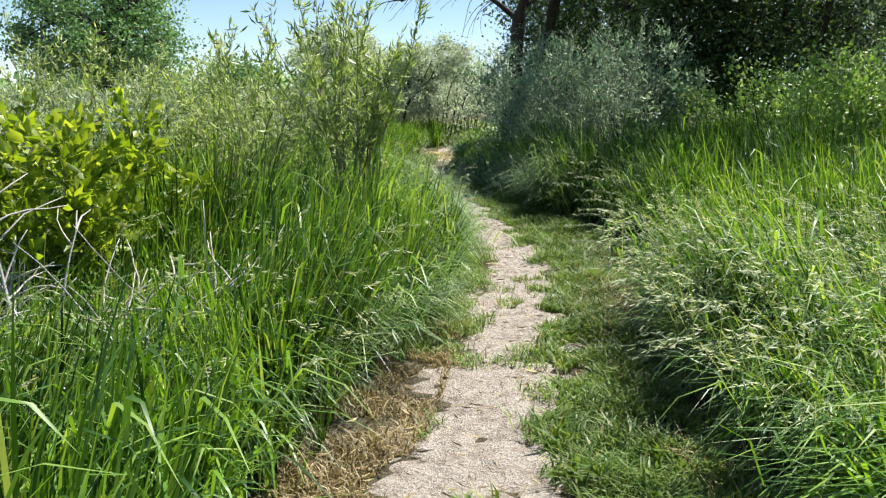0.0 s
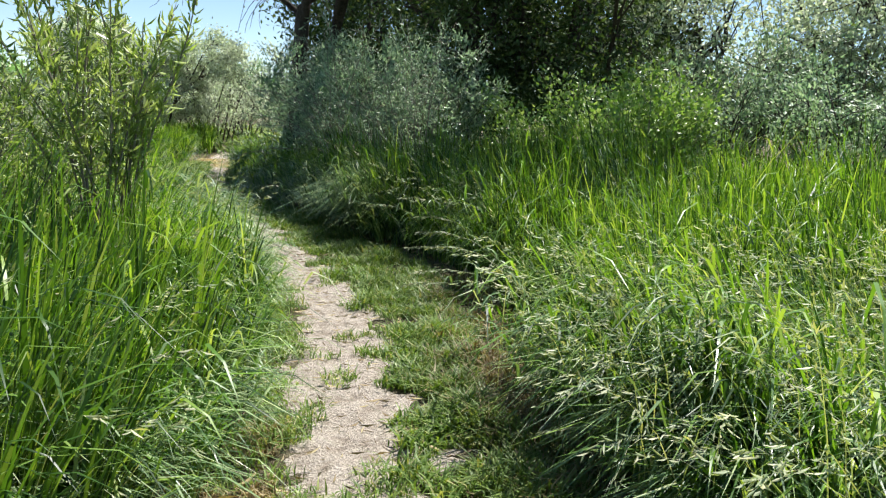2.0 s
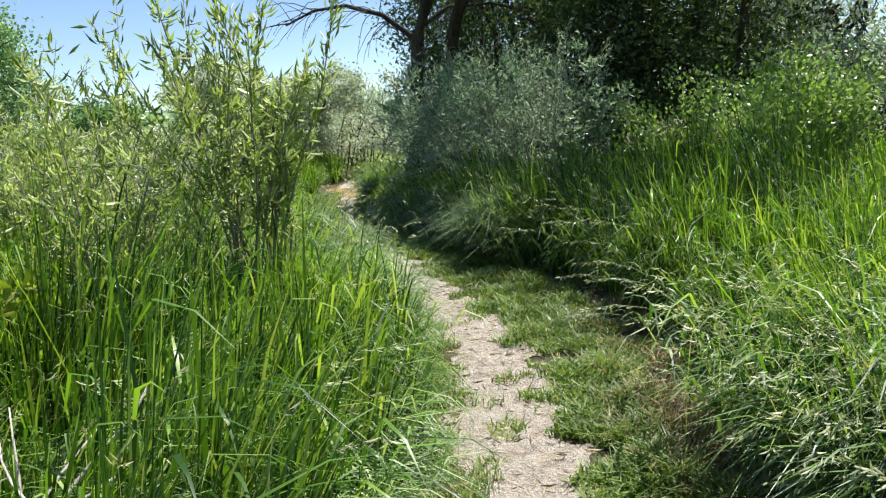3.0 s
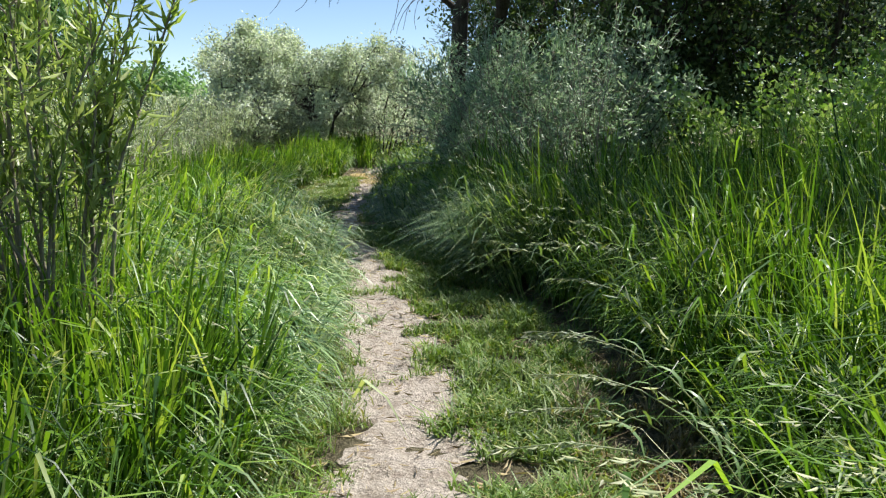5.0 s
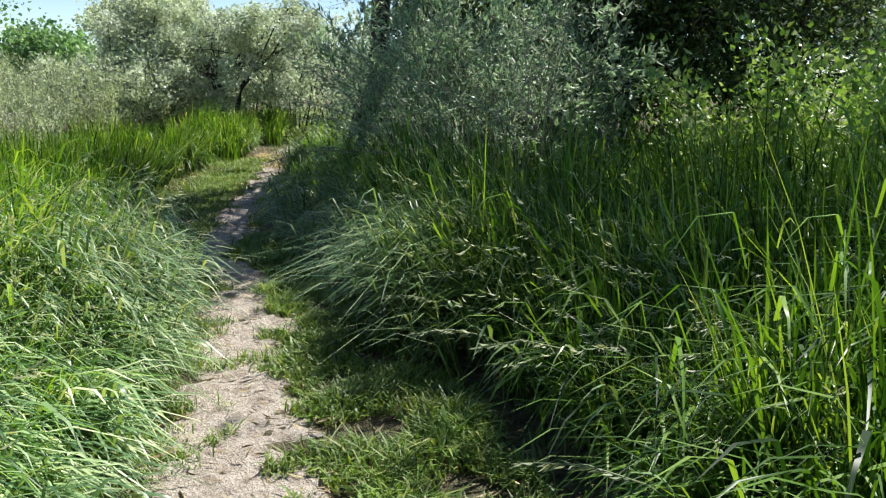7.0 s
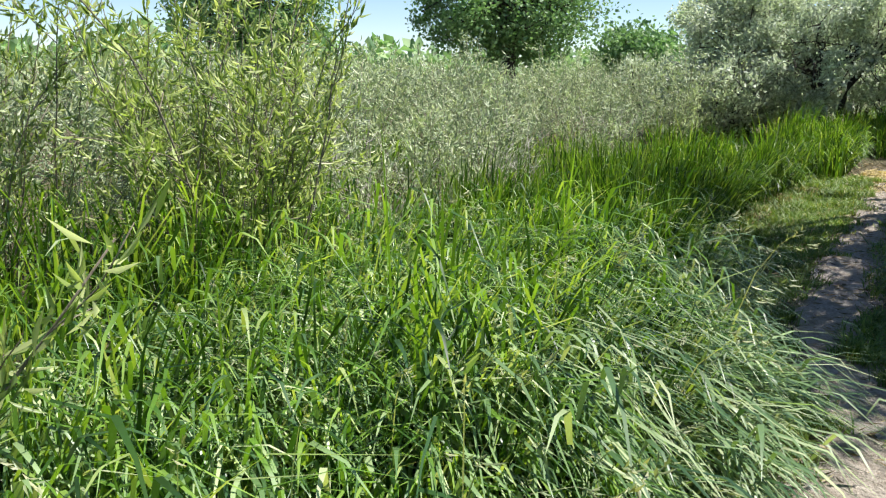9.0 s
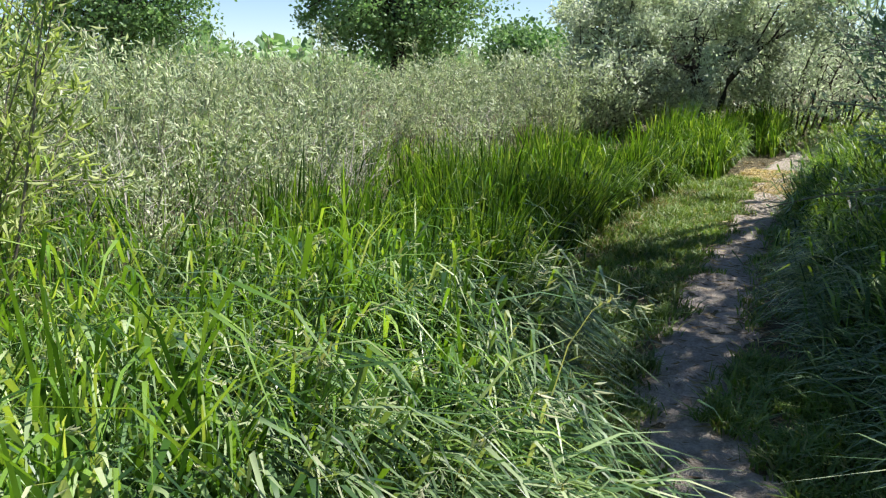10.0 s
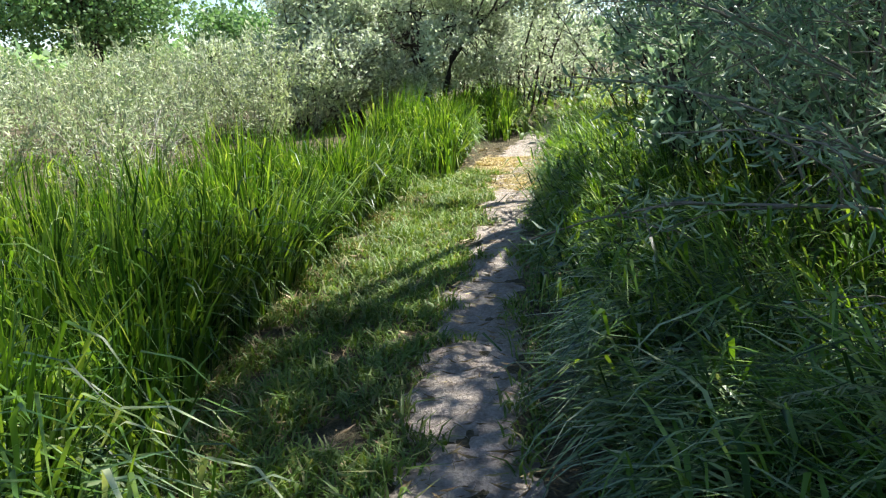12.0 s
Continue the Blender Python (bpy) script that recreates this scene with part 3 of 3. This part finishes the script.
def shrub(name, label, category, at, height, spread, stems, leaves, leaf, material, bark=STEM, seed=1, base=0.25, low=0.25, thick=0.010, twigs=5, out=0.5, flutter=0.6, lift=0.0, puff=0.02, split=False, turn=0, lean=(0, 0), sides=4, sprays=0):
    """Many-stemmed shrub: wandering stems with side twigs, and leaves along them."""
    global rng
    keep, rng = rng, np.random.default_rng(seed)
    thing = new(name)
    lines, tips, each = [], [], []
    for _ in range(stems):
        a = rng.uniform(0, 6.283)
        r = base * math.sqrt(rng.uniform())
        tilt = out * rng.uniform(0.1, 1.0) * spread / height
        pts = wander((r * math.cos(a), r * math.sin(a), -0.04), (tilt * math.cos(a) + lean[0], tilt * math.sin(a) + lean[1], 1), height * rng.uniform(0.65, 1.0), 8 if split else 5, 0.09, lift)
        own = [(pts, np.linspace(thick, thick * 0.25, len(pts)) * rng.uniform(0.6, 1.2))]
        tips.append(pts)
        for _ in range(twigs):
            f = rng.uniform(low, 0.95)
            p, d = along(pts, np.array([f]))
            b = rng.uniform(0, 6.283)
            t = wander(p[0], (math.cos(b), math.sin(b), rng.uniform(0.2, 1.2) + 8 * lift), spread * rng.uniform(0.25, 0.7) * (1.15 - 0.6 * f), 4 if split else 3, 0.16, lift)
            own.append((t, np.linspace(thick * 0.4, thick * 0.15, len(t))))
            tips.append(t)
        each.append(own)
        lines += own
    if split:
        for own in each:
            stem = part("stem", mesh_from("stem", *tube_arrays(own[:1], 5), bark, True), thing)
            for line in own[1:]:
                part("twig", mesh_from("twig", *tube_arrays([line], 3), bark, True), stem)
    else:
        tagged(part("twig_tangle", mesh_from("twig_tangle", *tube_arrays(lines, sides), bark, True), thing), kind="stuff")
    weight = np.array([np.linalg.norm(t[-1] - t[0]) for t in tips])
    count = rng.multinomial(leaves, weight / weight.sum())
    cs, ds = [], []
    for t, n in zip(tips, count):
        f = rng.uniform(low if t[0, 2] < 0.05 else 0.15, 1.0, n)
        if sprays:
            f = np.ceil(f * sprays) / sprays
        c, d = along(t, f)
        cs.append(c + rng.normal(size=(n, 3)) * puff)
        ds.append(d / (np.linalg.norm(d, axis=1, keepdims=True) + 1e-9) * 0.8 + rng.normal(size=(n, 3)) * flutter)
    c, d = np.concatenate(cs), np.concatenate(ds)
    c[:, 2] = np.maximum(c[:, 2], 0.05)
    n = len(c)
    verts, tris = leaf_arrays(c, d, leaf[0] * rng.uniform(0.6, 1.3, n), leaf[1] * rng.uniform(0.6, 1.3, n))
    part("foliage", mesh_from("foliage", verts, tris, material), thing)
    thing.matrix_basis = pose(*at, 0, 0, turn)
    rng = keep
    return tagged(thing, label, category)


def tree(name, label, at, trunk_h, radius, crown, clumps, per, leaf, material, bark=BARK, seed=1, limbs=9, trunk_lean=(0, 0), puff=0.45, low=0.0):
    """Tapered trunk, limbs out to the clumps of an uneven crown. crown: centre height, half width, half height."""
    global rng
    keep, rng = rng, np.random.default_rng(seed)
    thing = new(name)
    zc, rw, rh = crown
    off = np.array([trunk_lean[0], trunk_lean[1], 0.0])
    trunk = np.array([off * f**4 + np.array([rng.normal(0, 0.04), rng.normal(0, 0.04), 0]) * (f > 0) + np.array([0, 0, trunk_h * f]) for f in np.linspace(0, 1, 8)])
    trunk[0, 2] = -0.1
    rad = radius * np.linspace(1.15, 0.6, 8)
    rad[0] *= 1.3
    part("trunk", mesh_from("trunk", *tube_arrays([(trunk, rad)], 9), bark, True), thing)
    u = rng.normal(size=(clumps, 3))
    u /= np.linalg.norm(u, axis=1, keepdims=True)
    rr = rng.uniform(0.35, 1.0, clumps) ** 0.6 * rng.uniform(0.75, 1.12, clumps)
    cl = u * rr[:, None] * np.array([rw, rw, rh]) + off + np.array([0, 0, zc])
    cl[:, 2] = np.maximum(cl[:, 2], low + rng.uniform(0, 0.5, clumps))
    mains = []
    for j in range(limbs):
        a = 6.283 * j / limbs + rng.uniform(-0.3, 0.3)
        p = along(trunk, np.array([rng.uniform(0.5, 1.0)]))[0][0]
        end = np.array([math.cos(a) * rw * 0.6, math.sin(a) * rw * 0.6, zc + rng.uniform(-0.3, 0.6) * rh]) + off
        bow = np.array([p + (end - p) * s + np.array([0, 0, 0.12 * rw * math.sin(3.14 * s)]) + rng.normal(0, 0.05 * rw, 3) * (0 < s < 1) for s in np.linspace(0, 1, 6)])
        mains.append(bow)
        part("limb", mesh_from("limb", *tube_arrays([(bow, np.linspace(radius * 0.5, radius * 0.16, 6))], 6), bark, True), thing)
    lines = []
    for c in cl:
        m = min(mains, key=lambda b: np.linalg.norm(b[3] - c))
        k = rng.integers(2, 6)
        mid = (m[k] + c) / 2 + rng.normal(0, 0.1 * rw, 3)
        lines.append((np.array([m[k], mid, c]), np.array([radius * 0.15, radius * 0.08, radius * 0.03])))
    tagged(part("twig_tangle", mesh_from("twig_tangle", *tube_arrays(lines, 4), bark, True), thing), kind="stuff")
    c = np.repeat(cl, per, axis=0)
    n = len(c)
    size = np.repeat(rng.uniform(0.6, 1.3, clumps), per)[:, None]
    c = c + rng.normal(size=(n, 3)) * puff * size * np.array([1, 1, 0.75])
    c[:, 2] = np.maximum(c[:, 2], 0.05)
    d = rng.normal(size=(n, 3)) + np.array([0, 0, -0.3])
    verts, tris = leaf_arrays(c, d, leaf[0] * rng.uniform(0.6, 1.3, n), leaf[1] * rng.uniform(0.6, 1.3, n), 0.35)
    part("crown", mesh_from("crown", verts, tris, material), thing)
    thing.matrix_basis = pose(*at)
    rng = keep
    return tagged(thing, label, "tree")


# shrubs on the sunny bank
shrub("willow_shrub", "slender yellow-green willow shrub rising from tall grass", "shrub", (-0.92, 7.6, 0), 2.75, 0.34, 19, 2500, (0.105, 0.018), WILLOW, seed=11, base=0.14, low=0.46, thick=0.013, twigs=5, out=0.16, split=True)
shrub("willow_shrub", "sparse twiggy willow shrub in tall grass", "shrub", (-1.8, 7.1, 0), 2.45, 0.9, 20, 2900, (0.085, 0.015), WILLOW, seed=12, base=0.35, low=0.35, thick=0.008, twigs=5, out=0.8, split=True)
shrub("willow_shrub", "sparse twiggy willow shrub in tall grass", "shrub", (-1.5, 8.5, 0), 2.2, 0.8, 18, 2400, (0.08, 0.013), WILLOW, seed=13, base=0.3, low=0.3, thick=0.008, twigs=5, out=0.8, split=True)
shrub("leafy_shrub", "yellow-green broadleaf shrub among dead branches", "shrub", (-2.75, 5.7, 0), 1.75, 0.95, 20, 3400, (0.11, 0.062), YELLOW, seed=14, base=0.35, low=0.3, thick=0.009, twigs=6, out=1.0, split=True)
shrub("dead_shrub", "bare bleached dead branches in the grass", "dead shrub", (-2.25, 4.2, 0), 1.35, 1.2, 18, 40, (0.05, 0.02), YELLOW, bark=DEAD, seed=15, base=0.25, thick=0.02, twigs=6, out=1.9, split=True)
shrub("leafy_shrub", "bright yellow-green broadleaf bush beyond shaded grass", "shrub", (5.5, 12.9, 0), 2.4, 1.3, 32, 12500, (0.08, 0.055), BROAD, seed=16, base=0.8, low=0.25, thick=0.010, twigs=6, out=0.9, puff=0.12, split=True)

shrub("dead_shrub", "bare pale dead branches arching out of a shaded bush", "dead shrub", (2.35, 15.0, 0), 1.9, 1.3, 15, 60, (0.05, 0.015), OLIVE, bark=DEAD, seed=123, base=0.3, thick=0.008, twigs=5, out=1.0, lift=-0.16, lean=(-0.3, -0.2), split=True)
# grey-green willow thicket: leafier ones along its edge, simpler ones deeper in
proto = [shrub("thicket_willow", "grey-green leafy willow in a dense thicket", "shrub", (0, 0, 0), 1.85 + 0.1 * k, 1.1, 14, 2300, (0.09, 0.023), THICKET, seed=30 + k, base=0.6, low=0.15, thick=0.008, twigs=3, out=0.8, puff=0.04, sides=3) for k in range(4)]
deep = [shrub("thicket_willow", "grey-green leafy willow deep in a thicket", "shrub", (0, 0, 0), 1.95 + 0.12 * k, 1.3, 8, 1000, (0.125, 0.036), THICKET, seed=40 + k, base=0.7, low=0.2, thick=0.010, twigs=3, out=0.8, puff=0.08, sides=3) for k in range(3)]
for p in proto + deep:
    tagged(p, group="willow thicket")
pick = np.random.default_rng(5)
spots = []
tries = 0
while len(spots) < 190 and tries < 9000:
    tries += 1
    x, y = pick.uniform(-26, -2.6), pick.uniform(0, 38)
    inner = np.interp(y, [0, 7, 11, 13.5, 20, 26, 38], [-4.6, -3.6, -3.8, -3.3, -3.7, -4.2, -6])
    if x > inner or any((x - a) ** 2 + (y - b) ** 2 < (0.72 + 0.035 * abs(x)) ** 2 for a, b in spots):
        continue
    spots.append((x, y))
placed = set()
for k, (x, y) in enumerate(spots):
    s = pick.uniform(0.72, 1.12)
    src = proto[k % 4] if x > -8.5 else deep[k % 3]
    where = pose(x, y, 0, 0, 0, pick.uniform(0, 360))
    if src.name in placed:
        copy_thing(src, where @ Matrix.Diagonal((s, s, s, 1)))
    else:
        src.matrix_basis = where
        placed.add(src.name)
for k, (x, y, hh) in enumerate([(-3.5, 11.9, 2.4), (-4.4, 12.6, 2.7), (-5.0, 11.0, 2.7)]):
    shrub("willow_shrub", "tall yellow-green willow at the thicket's edge", "shrub", (x, y, 0), hh, 1.1, 22, 3600, (0.10, 0.019), WILLOW, seed=50 + k, base=0.4, low=0.2, thick=0.010, twigs=5, out=0.7, split=True)

# shaded bushes over the path: long arching stems
for k, (x, y, hh, sp, ln) in enumerate([(2.9, 15.2, 3.4, 1.3, (-0.38, -0.05)), (2.2, 17.0, 3.4, 1.5, (-0.05, -0.05)), (3.2, 16.6, 3.6, 1.5, (0, 0))]):
    shrub("arching_willow", "blue-green willow with long arching branches over grass", "shrub", (x, y, 0), hh, sp, 22, 3900, (0.08, 0.015), OLIVE, seed=57 + k, base=0.45, low=0.42, thick=0.013, twigs=6, out=1.2, lift=-0.08, puff=0.03, split=True, lean=ln)
for k, (x, y, hh, sp) in enumerate([(3.4, 17.9, 3.0, 1.7), (4.2, 18.9, 3.0, 1.6), (1.9, 19.5, 2.8, 1.3), (3.4, 23.4, 3.0, 1.6)]):
    shrub("olive_bush", "blue-green narrow-leaved bush in tree shade", "bush", (x, y, 0), hh, sp, 22, 6500, (0.12, 0.042), OLIVE, bark=BARK, seed=62 + k, base=0.8, low=0.12, thick=0.016, twigs=7, out=0.9, puff=0.085, sides=3, sprays=3)
# silver bushes and trees beyond
for k, (x, y, hh, sp) in enumerate([(-4.3, 27.6, 1.9, 1.2), (-5.5, 28.2, 2.0, 1.3), (-3.3, 28.4, 1.8, 1.1), (-2.2, 33.5, 3.8, 2.0), (-0.5, 31.2, 3.3, 1.9), (0.7, 34.5, 3.8, 2.2), (2.3, 29.5, 3.4, 1.8), (3.1, 26.0, 3.5, 1.8), (4.8, 28.0, 3.7, 2.0)]):
    shrub("silver_bush", "silvery pale-leaved bush with dark branches", "bush", (x, y, 0), hh, sp, 18, 5600, (0.12, 0.055), PALE, bark=BARK, seed=70 + k, base=0.7, low=0.15, thick=0.03, twigs=8, out=1.1, puff=0.11, sides=3, sprays=3)
for k, (x, y, hh, sp) in enumerate([(11.5, 19.5, 3.7, 2.2), (13.5, 21.5, 4.2, 2.4), (12.8, 16.5, 3.0, 2.0), (15.5, 20.0, 4.6, 2.4), (17.5, 17.5, 4.4, 2.4)]):
    shrub("olive_bush", "grey-green narrow-leaved bush with dark branches", "bush", (x, y, 0), hh, sp, 18, 5600, (0.12, 0.055), OLIVE, bark=BARK, seed=140 + k, base=0.7, low=0.15, thick=0.03, twigs=8, out=1.1, puff=0.11, sides=3, sprays=3)
tree("silver_tree", "silvery-leaved tree with dark spreading branches", (-4.1, 29.6, 0), 1.4, 0.16, (2.55, 2.2, 1.5), 120, 300, (0.11, 0.05), PALE, seed=81, puff=0.2, low=0.3)
tree("cottonwood_tree", "tall green cottonwood with a dense rounded crown", (-20.5, 48.0, 0), 4.0, 0.45, (5.4, 5.0, 4.2), 170, 150, (0.22, 0.17), COTTON, seed=82, puff=0.6)
tree("cottonwood_tree", "tall green cottonwood behind the thicket", (-33.0, 41.0, 0), 4.0, 0.4, (5.6, 5.0, 4.2), 150, 140, (0.22, 0.17), COTTON, seed=83, puff=0.6)
tree("cottonwood_tree", "small dark green tree behind the thicket", (-10.9, 41.0, 0), 1.5, 0.2, (2.1, 1.7, 1.2), 60, 90, (0.2, 0.15), COTTON, seed=84, puff=0.4)
# unseen crown is leaned so that its shadow dapples the path
elm = tree("elm_tree", "dark-barked tree, high thin crown set out of view to shade the path", (1.5, 20.9, 0), 6.0, 0.19, (7.4, 1.7, 2.2), 62, 100, (0.13, 0.06), DARKLEAF, seed=85, puff=0.38, trunk_lean=(1.0, -3.0), low=4.6)
bough = np.array([(0.0, -0.05, 3.5), (-0.7, -0.3, 4.0), (-1.5, -0.5, 4.2), (-2.2, -0.6, 4.1), (-2.8, -0.7, 3.8)])
part("limb", mesh_from("limb", *tube_arrays([(bough, np.linspace(0.07, 0.02, 5))], 6), BARK, True), elm, "bare limb with hanging twigs")
bough_2 = np.array([(0.0, -0.05, 3.6), (0.8, -0.4, 4.1), (1.7, -0.7, 4.1), (2.7, -1.0, 3.8)])
part("limb", mesh_from("limb", *tube_arrays([(bough_2, np.linspace(0.06, 0.02, 4))], 6), BARK, True), elm, "bare limb with hanging twigs")
for line, many in ((bough, 34), (bough_2, 26)):
    for _ in range(many):
        p, d = along(line, np.array([rng.uniform(0.15, 1.0)]))
        out = (rng.normal(0, 0.6) + d[0, 0], rng.normal(0, 0.5), rng.uniform(-0.3, 0.3))
        pts = wander(p[0], out, rng.uniform(0.7, 1.5), 6, 0.2, -0.16)
        part("twig", mesh_from("twig", *tube_arrays([(pts, np.linspace(0.012, 0.004, 7))], 3), BARK, True), elm)
# crown carried far off its trunk, above the view, to shade the path
tree("elm_tree", "dark-barked tree, high thin crown set out of view to shade the path", (2.3, 21.9, 0), 5.5, 0.15, (6.4, 1.45, 1.6), 50, 100, (0.14, 0.065), DARKLEAF, seed=86, puff=0.3, trunk_lean=(0.65, -6.6), low=4.3)
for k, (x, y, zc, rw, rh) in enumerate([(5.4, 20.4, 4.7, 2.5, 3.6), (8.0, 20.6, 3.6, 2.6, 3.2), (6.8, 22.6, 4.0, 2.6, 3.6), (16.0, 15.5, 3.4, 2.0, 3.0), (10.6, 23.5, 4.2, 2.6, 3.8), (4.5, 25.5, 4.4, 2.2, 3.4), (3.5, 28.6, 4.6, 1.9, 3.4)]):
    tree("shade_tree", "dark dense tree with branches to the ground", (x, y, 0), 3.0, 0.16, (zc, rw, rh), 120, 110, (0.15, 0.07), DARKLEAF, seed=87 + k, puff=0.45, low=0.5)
# added tree: crown above the view, leaned until its shadow covers the right bank
tree("shade_tree", "added tree, its crown out of view, shading the tall grass", (8.6, 19.6, 0), 5.4, 0.05, (6.4, 1.9, 1.8), 80, 105, (0.14, 0.07), DARKLEAF, seed=95, puff=0.4, trunk_lean=(-3.0, -7.3), low=4.4)

# second added tree, unseen crown shading the grass nearer the path
tree("shade_tree", "added tree, its crown out of view, shading the tall grass", (6.9, 20.9, 0), 5.4, 0.05, (6.4, 1.7, 1.5), 66, 110, (0.14, 0.07), DARKLEAF, seed=96, puff=0.35, trunk_lean=(-2.25, -6.4), low=4.4)
tree("silver_tree", "tall silvery-leaved tree at the meadow's edge", (12.5, 22.5, 0), 2.4, 0.18, (3.9, 2.8, 2.9), 110, 110, (0.17, 0.08), PALE, seed=97, puff=0.45, low=0.8)
tree("silver_tree", "tall silvery-leaved tree at the meadow's edge", (16.5, 21.0, 0), 2.4, 0.18, (3.9, 2.8, 2.9), 110, 110, (0.17, 0.08), PALE, seed=98, puff=0.45, low=0.8)

tree("silver_tree", "low silvery tree with a dark leaning trunk", (-1.7, 27.2, 0), 2.3, 0.055, (2.7, 1.3, 0.8), 50, 150, (0.10, 0.048), PALE, seed=99, limbs=5, puff=0.15, trunk_lean=(1.2, 0.0), low=1.5)
tree("silver_tree", "low rounded silvery tree leafy to the ground", (-2.2, 27.8, 0), 1.4, 0.10, (1.75, 1.7, 1.5), 110, 180, (0.10, 0.048), PALE, seed=100, limbs=7, puff=0.15, low=0.15)
for k, (x, y) in enumerate([(-3.6, 15.8), (-4.0, 19.5), (-4.2, 13.9)]):
    shrub("dead_shrub", "bare grey dead twigs in the willow thicket", "dead shrub", (x, y, 0), 1.25, 0.8, 14, 30, (0.05, 0.02), THICKET, bark=DEAD, seed=110 + k, base=0.3, thick=0.010, twigs=5, out=1.0, split=True)

# far woods all round
n = 18000
a = rng.uniform(0, 6.283, n)
r = rng.uniform(62, 120, n)
top = 3.2 + 2.6 * np.array([noise.noise((math.cos(q) * 9, math.sin(q) * 9, 0)) for q in a]) + (r - 62) * 0.03
c = np.stack([r * np.cos(a), 12 + r * np.sin(a), rng.uniform(0, 1, n) ** 0.8 * top], -1)
verts, tris = leaf_arrays(c, rng.normal(size=(n, 3)), rng.uniform(0.8, 1.8, n), rng.uniform(0.6, 1.5, n))
woods = tagged(new("far_woods", mesh_from("far_woods", verts, tris, COTTON)), "belt of green woods on the horizon", "woods", kind="stuff")
